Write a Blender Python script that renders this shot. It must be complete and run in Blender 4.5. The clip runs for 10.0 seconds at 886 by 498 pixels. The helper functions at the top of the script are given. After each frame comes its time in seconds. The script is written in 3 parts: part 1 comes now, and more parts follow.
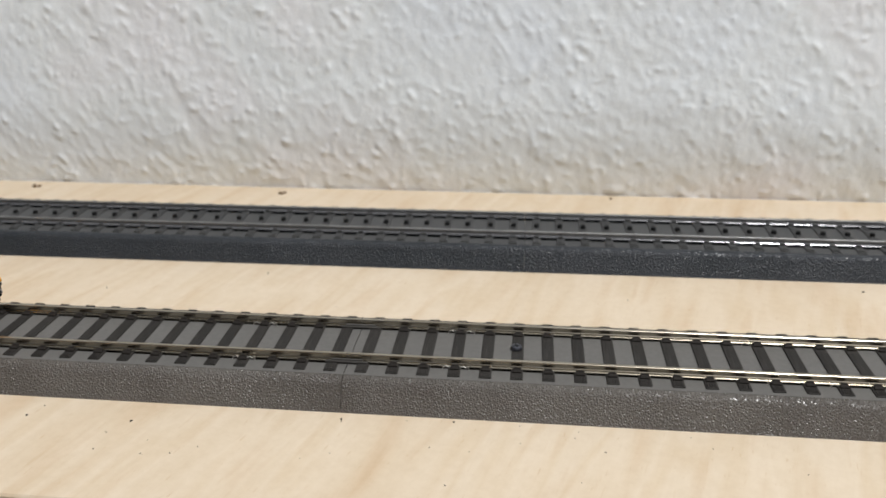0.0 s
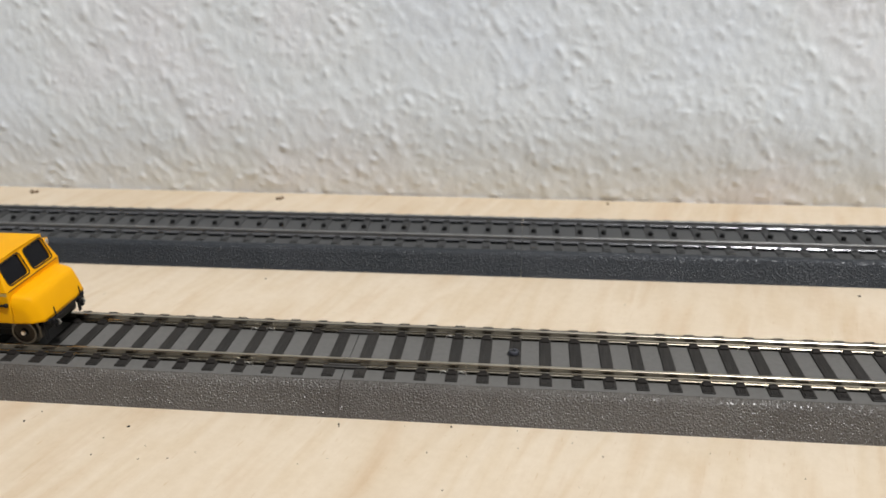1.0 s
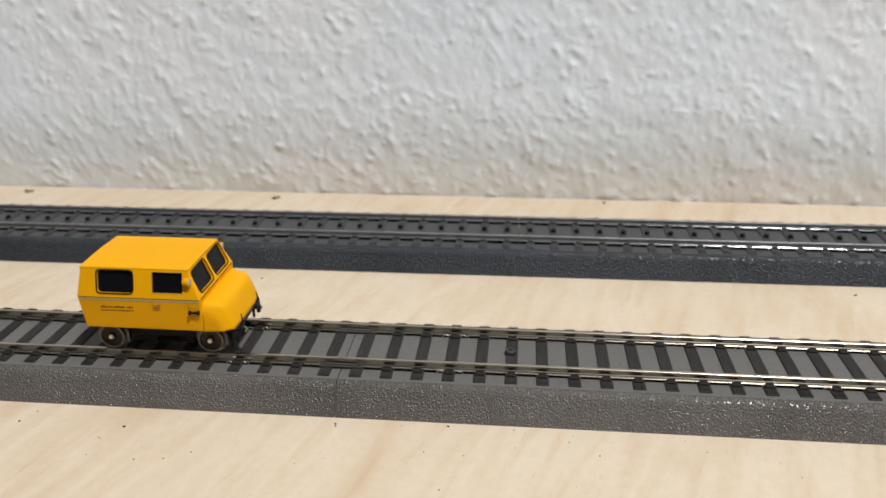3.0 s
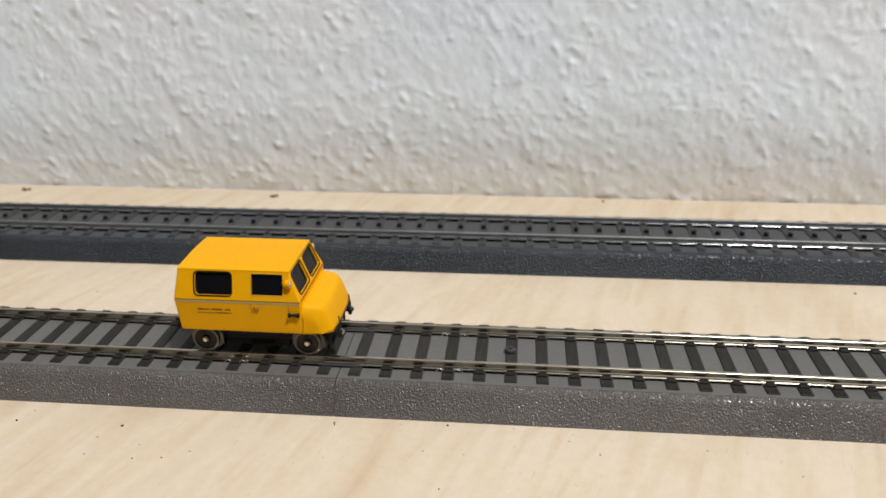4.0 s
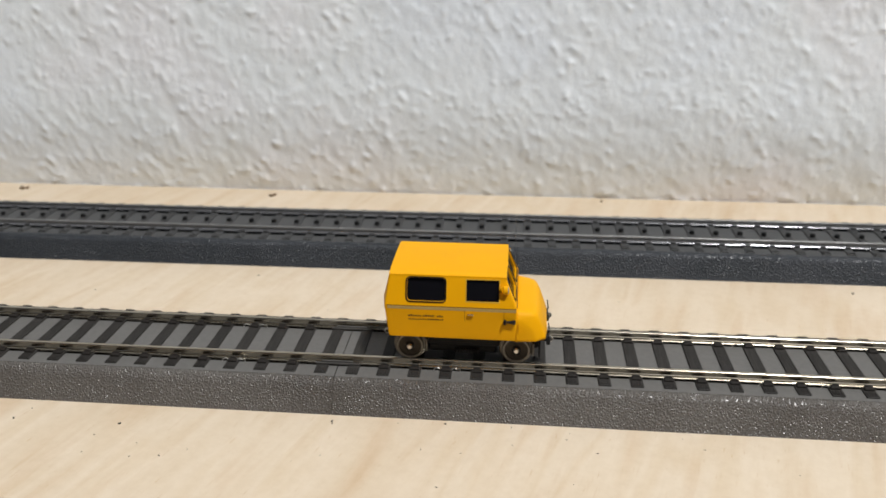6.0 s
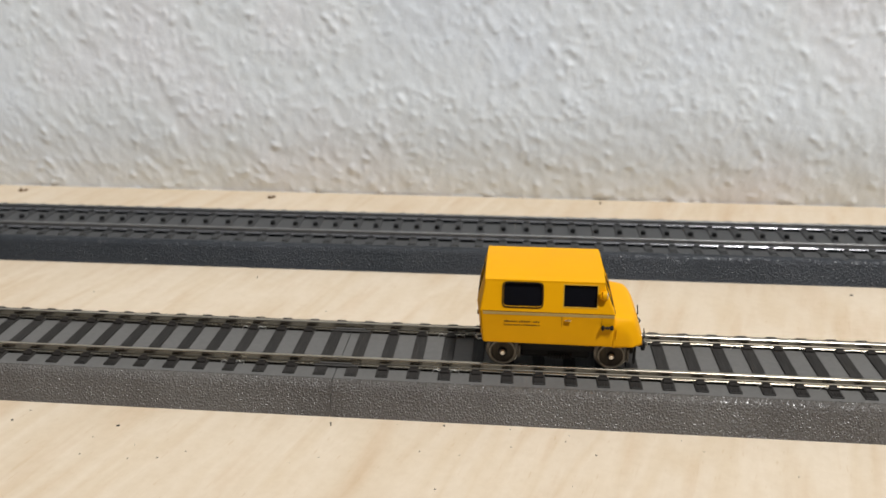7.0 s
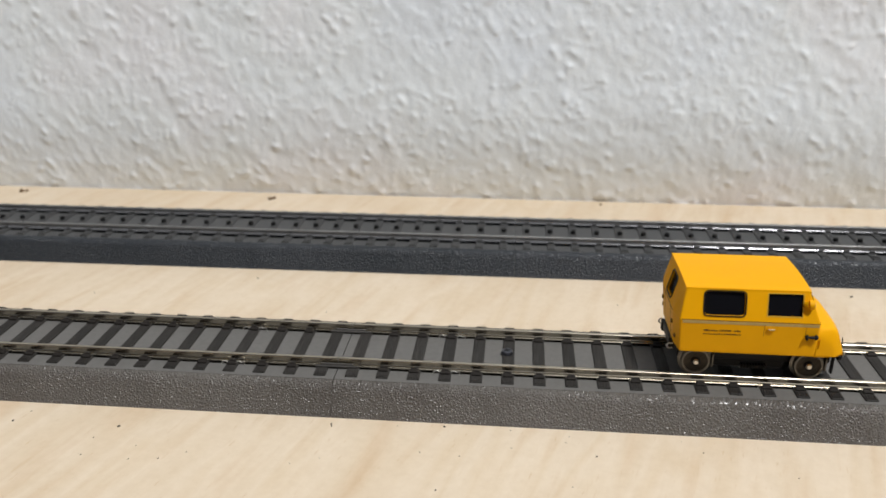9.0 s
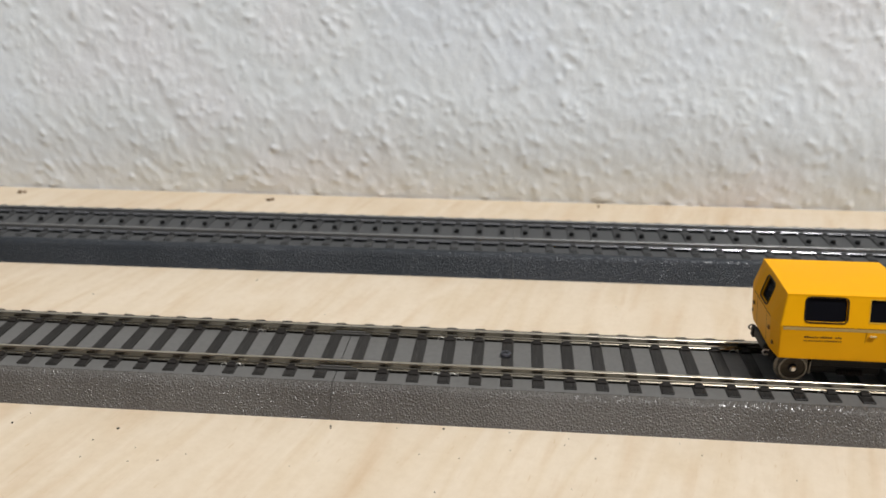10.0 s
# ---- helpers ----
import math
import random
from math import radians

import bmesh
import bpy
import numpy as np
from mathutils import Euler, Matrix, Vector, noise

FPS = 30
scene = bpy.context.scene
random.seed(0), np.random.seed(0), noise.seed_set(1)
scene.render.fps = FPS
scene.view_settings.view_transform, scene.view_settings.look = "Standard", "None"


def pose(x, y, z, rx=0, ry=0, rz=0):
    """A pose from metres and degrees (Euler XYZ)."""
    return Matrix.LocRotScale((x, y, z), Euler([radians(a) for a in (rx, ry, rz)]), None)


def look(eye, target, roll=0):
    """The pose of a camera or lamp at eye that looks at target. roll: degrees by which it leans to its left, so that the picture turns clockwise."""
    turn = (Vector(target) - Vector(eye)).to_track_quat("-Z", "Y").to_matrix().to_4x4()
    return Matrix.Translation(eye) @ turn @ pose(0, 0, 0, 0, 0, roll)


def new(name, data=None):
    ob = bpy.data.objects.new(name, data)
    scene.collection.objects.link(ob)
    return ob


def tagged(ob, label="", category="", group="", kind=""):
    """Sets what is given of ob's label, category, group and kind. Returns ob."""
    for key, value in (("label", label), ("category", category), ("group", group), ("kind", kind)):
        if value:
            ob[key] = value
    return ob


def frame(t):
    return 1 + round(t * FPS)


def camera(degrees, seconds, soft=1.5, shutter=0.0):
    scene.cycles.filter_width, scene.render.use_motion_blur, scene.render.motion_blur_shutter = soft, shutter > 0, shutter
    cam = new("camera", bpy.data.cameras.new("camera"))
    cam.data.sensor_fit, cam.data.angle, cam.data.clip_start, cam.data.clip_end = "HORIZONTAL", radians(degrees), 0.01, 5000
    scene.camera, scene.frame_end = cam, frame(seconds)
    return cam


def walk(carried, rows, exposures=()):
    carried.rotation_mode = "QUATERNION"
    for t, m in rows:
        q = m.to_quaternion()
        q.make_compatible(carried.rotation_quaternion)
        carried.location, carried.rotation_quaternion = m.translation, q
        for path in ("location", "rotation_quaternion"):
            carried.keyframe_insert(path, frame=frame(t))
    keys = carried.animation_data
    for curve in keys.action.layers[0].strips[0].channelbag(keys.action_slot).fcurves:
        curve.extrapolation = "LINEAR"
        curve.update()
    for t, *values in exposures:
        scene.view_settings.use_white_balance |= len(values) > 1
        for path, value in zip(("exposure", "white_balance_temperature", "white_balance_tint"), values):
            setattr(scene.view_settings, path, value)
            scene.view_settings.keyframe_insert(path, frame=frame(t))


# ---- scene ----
M = 0.001  # the model is laid out in millimetres


def aim(x, y, z, yaw, tilt, roll):
    """A pose in millimetres; yaw to the right of +y, tilt downwards, roll."""
    return pose(x * M, y * M, z * M, 90 - tilt, 0, -yaw) @ pose(0, 0, 0, 0, 0, roll)


# ---- camera: held by hand close to the board ----
cam = camera(57.41, 10.0, soft=1.65)
cam.data.dof.use_dof = True
cam.data.dof.focus_distance = 0.193
cam.data.dof.aperture_fstop = 21.0
PATH = [
    (0.0, 0.00, -175.98, 109.71, -6.298, 23.125, -0.607),
    (0.5, -0.06, -176.32, 110.13, -6.168, 23.014, -0.582),
    (1.0, 0.21, -176.39, 109.86, -6.139, 22.755, -0.636),
    (1.5, 0.24, -176.53, 109.86, -6.070, 22.619, -0.632),
    (2.0, 0.11, -176.37, 109.42, -5.995, 22.573, -0.597),
    (2.5, 0.22, -176.37, 109.81, -5.928, 22.695, -0.578),
    (4.0, -0.45, -175.57, 109.27, -5.661, 22.878, -0.490),
    (4.5, -0.33, -175.71, 109.16, -5.638, 22.943, -0.436),
    (5.0, -0.25, -175.64, 109.00, -5.604, 22.984, -0.388),
    (5.5, -0.35, -175.69, 108.90, -5.577, 22.941, -0.312),
    (7.0, -0.18, -175.80, 108.79, -5.485, 22.689, -0.306),
    (7.5, -0.36, -175.75, 108.91, -5.435, 22.747, -0.254),
    (8.0, -0.57, -175.86, 109.10, -5.441, 22.775, -0.255),
    (8.5, -0.72, -176.10, 109.08, -5.420, 22.680, -0.226),
    (9.0, -0.38, -176.09, 108.86, -5.462, 22.595, -0.236),
    (9.5, -0.65, -176.03, 109.13, -5.345, 22.640, -0.182),
    (10.0, -0.86, -176.28, 109.47, -5.243, 22.569, -0.090),
]
walk(cam, [(t, aim(*row)) for t, *row in PATH])

# ---- light: a ceiling lamp to the right, seen as glints on the rails, and an added weak one ----
world = bpy.data.worlds.new("room_world")
scene.world = world
world.use_nodes = True
world.node_tree.nodes["Background"].inputs["Color"].default_value = (0.9, 0.95, 1.0, 1)
world.node_tree.nodes["Background"].inputs["Strength"].default_value = 0.05


def area(name, eye, target, sx, sy, watts, colour):
    data = bpy.data.lights.new(name, "AREA")
    data.shape, data.size, data.size_y = "RECTANGLE", sx, sy
    data.energy, data.color = watts, colour
    ob = new(name, data)
    ob.matrix_world = look(eye, target)
    return ob


area("ceiling_lamp", (0.97, -0.98, 2.60), (0.0, 0.02, 0.0), 0.19, 0.19, 79.0, (1.0, 1.0, 1.0))
# weak lamp added beside it so that the rail glints begin further left
area("ceiling_lamp_second", (0.77, -0.98, 2.625), (0.0, 0.02, 0.0), 0.30, 0.15, 8.0, (1.0, 1.0, 1.0))


# ---- materials ----
def material(name, base, rough=0.5, metal=0.0, spec=0.5):
    m = bpy.data.materials.new(name)
    m.use_nodes = True
    n, l = m.node_tree.nodes, m.node_tree.links
    b = n["Principled BSDF"]
    b.inputs["Base Color"].default_value = (*base, 1)
    b.inputs["Roughness"].default_value = rough
    b.inputs["Metallic"].default_value = metal
    b.inputs["Specular IOR Level"].default_value = spec
    return m, n, l, b


def coords(n, l, scale=(1, 1, 1), turn=0.0):
    """Object coordinates in millimetres."""
    c = n.new("ShaderNodeTexCoord")
    mp = n.new("ShaderNodeMapping")
    mp.inputs["Scale"].default_value = [1000 * s for s in scale]
    mp.inputs["Rotation"].default_value = (0, 0, radians(turn))
    l.new(c.outputs["Object"], mp.inputs["Vector"])
    return mp.outputs["Vector"]


def noise_tex(n, l, vec, scale, detail=3.0, rough=0.6, distort=0.0):
    t = n.new("ShaderNodeTexNoise")
    t.inputs["Scale"].default_value = scale
    t.inputs["Detail"].default_value = detail
    t.inputs["Roughness"].default_value = rough
    t.inputs["Distortion"].default_value = distort
    l.new(vec, t.inputs["Vector"])
    return t.outputs["Fac"]


def ramp(n, l, fac, stops):
    r = n.new("ShaderNodeValToRGB")
    e = r.color_ramp.elements
    while len(e) < len(stops):
        e.new(0.5)
    for k, (p, c) in zip(e, stops):
        k.position, k.color = p, (*c, 1)
    l.new(fac, r.inputs["Fac"])
    return r.outputs["Color"]


def mix(n, l, kind, fac, a, b):
    x = n.new("ShaderNodeMix")
    x.data_type, x.blend_type = "RGBA", kind
    if isinstance(fac, float):
        x.inputs[0].default_value = fac
    else:
        l.new(fac, x.inputs[0])
    for sock, v in ((x.inputs[6], a), (x.inputs[7], b)):
        if isinstance(v, tuple):
            sock.default_value = (*v, 1)
        else:
            l.new(v, sock)
    return x.outputs[2]


def bump(n, l, b, height, strength, dist):
    k = n.new("ShaderNodeBump")
    k.inputs["Strength"].default_value = strength
    k.inputs["Distance"].default_value = dist * M
    l.new(height, k.inputs["Height"])
    l.new(k.outputs["Normal"], b.inputs["Normal"])
    return k


def grey_range(n, l, fac, lo, hi):
    r = n.new("ShaderNodeMapRange")
    r.inputs["To Min"].default_value, r.inputs["To Max"].default_value = lo, hi
    l.new(fac, r.inputs["Value"])
    return r.outputs["Result"]


def wall_paint():
    m, n, l, b = material("woodchip_wall_paint", (0.8, 0.8, 0.8), 0.9, spec=0.1)
    v = coords(n, l)
    big = noise_tex(n, l, v, 0.012, 2)
    l.new(ramp(n, l, big, [(0.3, (0.875, 0.865, 0.885)), (0.5, (0.85, 0.88, 0.89)), (0.72, (0.83, 0.87, 0.91))]), b.inputs["Base Color"])
    bump(n, l, b, noise_tex(n, l, v, 0.9, 4, 0.55), 0.5, 0.22)
    return m


def plain_paint(name, base):
    m, n, l, b = material(name, base, 0.85, spec=0.2)
    v = coords(n, l, (0.001, 0.001, 0.001))
    bump(n, l, b, noise_tex(n, l, v, 120, 3), 0.3, 1.0)
    return m


def plywood():
    m, n, l, b = material("birch_plywood", (0.6, 0.45, 0.3), 0.62, spec=0.12)
    v = coords(n, l, (1, 1, 1), 17)
    stretched = n.new("ShaderNodeMapping")
    stretched.inputs["Scale"].default_value = (0.07, 0.012, 0.05)
    l.new(v, stretched.inputs["Vector"])
    broad = noise_tex(n, l, stretched.outputs["Vector"], 1.0, 2.5, 0.5, 0.12)
    fine_map = n.new("ShaderNodeMapping")
    fine_map.inputs["Scale"].default_value = (1.5, 0.16, 0.3)
    l.new(v, fine_map.inputs["Vector"])
    fine = noise_tex(n, l, fine_map.outputs["Vector"], 1.0, 4, 0.7)
    blotch = noise_tex(n, l, v, 0.02, 2)
    c = ramp(n, l, broad, [(0.30, (0.615, 0.485, 0.345)), (0.42, (0.65, 0.54, 0.405)), (0.52, (0.68, 0.575, 0.445)), (0.60, (0.64, 0.525, 0.385)), (0.66, (0.67, 0.565, 0.435))])
    streak_map = n.new("ShaderNodeMapping")
    streak_map.inputs["Scale"].default_value = (0.14, 0.02, 0.05)
    streak_map.inputs["Rotation"].default_value = (0, 0, radians(6))
    l.new(v, streak_map.inputs["Vector"])
    streak = noise_tex(n, l, streak_map.outputs["Vector"], 1.0, 3, 0.55, 0.1)
    c = mix(n, l, "MULTIPLY", 0.62, c, ramp(n, l, streak, [(0.34, (0.93, 0.88, 0.83)), (0.44, (1, 1, 1)), (0.63, (1, 1, 1)), (0.70, (0.94, 0.90, 0.86))]))
    mottle = noise_tex(n, l, v, 0.35, 4, 0.7)
    c = mix(n, l, "MULTIPLY", 0.5, c, ramp(n, l, mottle, [(0.3, (0.90, 0.87, 0.83)), (0.6, (1, 1, 1))]))
    c = mix(n, l, "MULTIPLY", 0.12, c, ramp(n, l, fine, [(0.28, (0.84, 0.78, 0.70)), (0.5, (1, 1, 1))]))
    c = mix(n, l, "MULTIPLY", 0.45, c, ramp(n, l, blotch, [(0.35, (0.9, 0.86, 0.8)), (0.6, (1, 1, 1))]))
    fleck_map = n.new("ShaderNodeMapping")
    fleck_map.inputs["Scale"].default_value = (1.3, 0.22, 0.3)
    l.new(v, fleck_map.inputs["Vector"])
    fleck = noise_tex(n, l, fleck_map.outputs["Vector"], 1.0, 2, 0.5)
    c = mix(n, l, "MULTIPLY", 0.45, c, ramp(n, l, fleck, [(0.67, (1, 1, 1)), (0.76, (0.80, 0.68, 0.52))]))
    pore_map = n.new("ShaderNodeMapping")
    pore_map.inputs["Scale"].default_value = (0.75, 0.07, 0.3)
    pore_map.inputs["Rotation"].default_value = (0, 0, radians(5))
    l.new(v, pore_map.inputs["Vector"])
    pore = noise_tex(n, l, pore_map.outputs["Vector"], 1.0, 3, 0.6, 0.1)
    c = mix(n, l, "MULTIPLY", 0.25, c, ramp(n, l, pore, [(0.64, (1, 1, 1)), (0.72, (0.86, 0.76, 0.64)), (0.76, (0.80, 0.70, 0.58))]))
    l.new(c, b.inputs["Base Color"])
    bump(n, l, b, fine, 0.15, 0.08)
    return m


def bed_plastic(name, dark, light, rough, gloss, grain, relief):
    """Moulded ballast bedding: pebbly, slightly shiny grain."""
    m, n, l, b = material(name, dark, rough, spec=gloss)
    v = coords(n, l)
    cells = n.new("ShaderNodeTexVoronoi")
    cells.inputs["Scale"].default_value = 1.0 / grain
    l.new(v, cells.inputs["Vector"])
    dome = n.new("ShaderNodeMapRange")
    dome.interpolation_type = "SMOOTHSTEP"
    dome.inputs["From Min"].default_value, dome.inputs["From Max"].default_value = 0.82, 0.0
    l.new(cells.outputs["Distance"], dome.inputs["Value"])
    tint = n.new("ShaderNodeSeparateColor")
    l.new(cells.outputs["Color"], tint.inputs["Color"])
    tall = grey_range(n, l, tint.outputs["Red"], 0.5, 1.0)
    height = n.new("ShaderNodeMath")
    height.operation = "MULTIPLY"
    l.new(dome.outputs["Result"], height.inputs[0])
    l.new(tall, height.inputs[1])
    large = noise_tex(n, l, v, 0.03, 3)
    c = ramp(n, l, large, [(0.35, dark), (0.65, light)])
    c = mix(n, l, "MULTIPLY", 0.5, c, ramp(n, l, tint.outputs["Green"], [(0.0, (0.85, 0.83, 0.82)), (1.0, (1.1, 1.1, 1.1))]))
    l.new(c, b.inputs["Base Color"])
    bump(n, l, b, height.outputs["Value"], 1.0, relief)
    return m


def smooth_plastic(name, dark, light, rough, grain=0.5, stretch=(1, 1, 1), per_object=0.0):
    m, n, l, b = material(name, dark, rough, spec=0.25)
    v = coords(n, l, stretch)
    f = noise_tex(n, l, v, grain, 5, 0.7)
    c = ramp(n, l, f, [(0.3, dark), (0.7, light)])
    if per_object:
        info = n.new("ShaderNodeObjectInfo")
        g = grey_range(n, l, info.outputs["Random"], 1 - per_object, 1 + per_object)
        hs = n.new("ShaderNodeHueSaturation")
        l.new(g, hs.inputs["Value"])
        l.new(c, hs.inputs["Color"])
        c = hs.outputs["Color"]
    l.new(c, b.inputs["Base Color"])
    l.new(grey_range(n, l, f, rough - 0.08, rough + 0.12), b.inputs["Roughness"])
    bump(n, l, b, f, 0.25, 0.08)
    return m


def metal(name, base, dull, rough, pure=1.0):
    m, n, l, b = material(name, base, rough, pure)
    v = coords(n, l, (0.05, 1, 1))
    f = noise_tex(n, l, v, 0.9, 4, 0.7)
    l.new(ramp(n, l, f, [(0.3, dull), (0.6, base)]), b.inputs["Base Color"])
    l.new(grey_range(n, l, f, rough + 0.1, rough - 0.06), b.inputs["Roughness"])
    return m


def lacquer(name, base, rough):
    m, n, l, b = material(name, base, rough, spec=0.12)
    v = coords(n, l)
    f = noise_tex(n, l, v, 0.22, 4, 0.6)
    d = tuple(x * 0.97 for x in base)
    l.new(ramp(n, l, f, [(0.35, d), (0.65, base)]), b.inputs["Base Color"])
    fine = noise_tex(n, l, v, 5.0, 2)
    l.new(grey_range(n, l, f, rough - 0.05, rough + 0.08), b.inputs["Roughness"])
    bump(n, l, b, fine, 0.08, 0.03)
    return m


WALL = wall_paint()
ROOM = plain_paint("grey_room_paint", (0.10, 0.105, 0.115))
FLOOR = plain_paint("brown_floor", (0.075, 0.052, 0.036))
PLY = plywood()
BED = bed_plastic("grey_brown_bedding", (0.088, 0.079, 0.070), (0.112, 0.102, 0.091), 0.2, 0.42, 0.48, 0.25)
BED_TOP = smooth_plastic("grey_bedding_top", (0.112, 0.108, 0.101), (0.142, 0.137, 0.129), 0.5, 0.7)
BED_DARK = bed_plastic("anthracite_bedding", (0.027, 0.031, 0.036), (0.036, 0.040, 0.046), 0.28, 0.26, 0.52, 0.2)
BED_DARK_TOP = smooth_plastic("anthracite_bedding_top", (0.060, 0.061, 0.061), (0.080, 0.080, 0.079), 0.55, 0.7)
SLEEPER = smooth_plastic("dark_brown_sleeper", (0.012, 0.0108, 0.0096), (0.046, 0.042, 0.038), 0.6, 1.0, (3.2, 0.14, 1), 0.12)
SLEEPER_DARK = smooth_plastic("anthracite_sleeper", (0.050, 0.050, 0.050), (0.068, 0.068, 0.067), 0.55, 0.8, (1.8, 0.12, 1), 0.1)
CLIP = smooth_plastic("black_brown_clip", (0.010, 0.008, 0.0065), (0.024, 0.020, 0.017), 0.65, 1.0)
RAIL = metal("nickel_silver", (0.57, 0.515, 0.42), (0.37, 0.32, 0.245), 0.2)
RAIL_GREY = metal("grey_steel", (0.26, 0.255, 0.25), (0.18, 0.175, 0.17), 0.42, 0.6)
FOOT = metal("bright_stamped_steel", (0.36, 0.36, 0.37), (0.27, 0.27, 0.28), 0.12, 0.72)
JOINER = metal("dull_joiner_metal", (0.20, 0.19, 0.178), (0.12, 0.115, 0.108), 0.5)
SHINY = metal("shiny_contact_metal", (0.66, 0.63, 0.58), (0.46, 0.43, 0.38), 0.28)
WHEEL = metal("blackened_wheel_metal", (0.18, 0.168, 0.15), (0.115, 0.107, 0.095), 0.34)
YELLOW = lacquer("yellow_lacquer", (0.84, 0.39, 0.0015), 0.5)
BLACK = smooth_plastic("black_plastic", (0.005, 0.005, 0.006), (0.010, 0.010, 0.011), 0.5, 1.0)
GASKET = smooth_plastic("black_window_gasket", (0.008, 0.006, 0.004), (0.016, 0.012, 0.008), 0.5, 1.0)
TRIM = smooth_plastic("beige_grey_trim", (0.46, 0.31, 0.10), (0.54, 0.37, 0.13), 0.5, 1.0)
PRINT = smooth_plastic("dark_print", (0.075, 0.036, 0.005), (0.115, 0.055, 0.008), 0.6, 1.0)
GLASS = material("dark_tinted_glass", (0.006, 0.006, 0.008), 0.06, spec=0.12)[0]
LENS = material("clear_lamp_lens", (0.50, 0.46, 0.38), 0.22, 0.45)[0]
CRUMB = smooth_plastic("brown_crumb", (0.10, 0.06, 0.03), (0.22, 0.15, 0.09), 0.8, 1.5)
SOOT = smooth_plastic("dark_crumb", (0.02, 0.018, 0.015), (0.05, 0.045, 0.04), 0.8, 1.5)


# ---- mesh helpers; all lengths in millimetres ----
def part(name, bm, mat, parent=None, label="", smooth=False):
    bmesh.ops.recalc_face_normals(bm, faces=bm.faces)
    bmesh.ops.scale(bm, vec=(M, M, M), verts=bm.verts)
    me = bpy.data.meshes.new(name)
    bm.to_mesh(me)
    bm.free()
    for mm in (mat if isinstance(mat, (list, tuple)) else [mat]):
        me.materials.append(mm)
    if smooth:
        for p in me.polygons:
            p.use_smooth = True
    ob = new(name, me)
    ob.parent = parent
    return tagged(ob, label)


def thing(name, m, label, category, group="", kind=""):
    ob = new(name)
    ob.empty_display_size = 0.01
    ob.matrix_world = m
    return tagged(ob, label, category, group, kind)


def box(bm, x0, x1, y0, y1, z0, z1, bevel=0.0, seg=1):
    r = bmesh.ops.create_cube(bm, size=1)
    vs = r["verts"]
    for v in vs:
        v.co = Vector(((x0 + x1) / 2 + v.co.x * (x1 - x0), (y0 + y1) / 2 + v.co.y * (y1 - y0), (z0 + z1) / 2 + v.co.z * (z1 - z0)))
    if bevel:
        es = list({e for v in vs for e in v.link_edges})
        bmesh.ops.bevel(bm, geom=es, offset=bevel, segments=seg, affect="EDGES", profile=0.5)


def rod(bm, a, b, r0, r1=None, seg=16, caps=True):
    a, b = Vector(a), Vector(b)
    d = b - a
    rot = d.to_track_quat("Z", "Y").to_matrix().to_4x4()
    bmesh.ops.create_cone(bm, cap_ends=caps, segments=seg, radius1=r0, radius2=r0 if r1 is None else r1, depth=d.length,
                          matrix=Matrix.Translation((a + b) / 2) @ rot)


def ball(bm, c, r, sub=2, squash=(1, 1, 1)):
    bmesh.ops.create_icosphere(bm, subdivisions=sub, radius=r, matrix=Matrix.Translation(c) @ Matrix.Diagonal((*squash, 1)))


def extrude_x(bm, profile, x0, x1):
    """A profile of (y, z) drawn out along x, with caps."""
    a = [bm.verts.new((x0, y, z)) for y, z in profile]
    b = [bm.verts.new((x1, y, z)) for y, z in profile]
    k = len(profile)
    for i in range(k):
        j = (i + 1) % k
        bm.faces.new((a[i], a[j], b[j], b[i]))
    bm.faces.new(a)
    bm.faces.new(b[::-1])


def lathe(bm, profile, centre, seg=40):
    """Turns a profile of (radius, y) about the y axis through centre."""
    rings = []
    for r, y in profile:
        ring = []
        for i in range(seg):
            u = 2 * math.pi * i / seg
            ring.append(bm.verts.new((centre[0] + r * math.cos(u), centre[1] + y, centre[2] + r * math.sin(u))))
        rings.append(ring)
    for p, q in zip(rings, rings[1:]):
        for i in range(seg):
            j = (i + 1) % seg
            bm.faces.new((p[i], p[j], q[j], q[i]))
    bm.faces.new(rings[0])
    bm.faces.new(rings[-1][::-1])


# ---- room ----
def slab(name, x0, x1, y0, y1, z0, z1, mat, label, category):
    bm = bmesh.new()
    box(bm, x0, x1, y0, y1, z0, z1)
    return tagged(part(name, bm, mat), label, category, kind="structure")


WALL_Y = 140.8
X0, X1, Y0, Z0, Z1 = -1300, 1600, -1700, -18, 2750
slab("floor", X0, X1, Y0, WALL_Y, Z0 - 50, Z0, FLOOR, "dark brown floor on which the plywood board lies", "floor")
slab("ceiling", X0, X1, Y0, WALL_Y + 100, Z1, Z1 + 50, ROOM, "plain dull grey ceiling of the room", "ceiling")
slab("wall_west", X0 - 100, X0, Y0, WALL_Y + 100, Z0 - 50, Z1, ROOM, "plain dull grey side wall of the room", "wall")
slab("wall_east", X1, X1 + 100, Y0, WALL_Y + 100, Z0 - 50, Z1, ROOM, "plain dull grey side wall of the room", "wall")
slab("wall_south", X0, X1, Y0 - 100, Y0, Z0 - 50, Z1, ROOM, "plain dull grey back wall of the room", "wall")


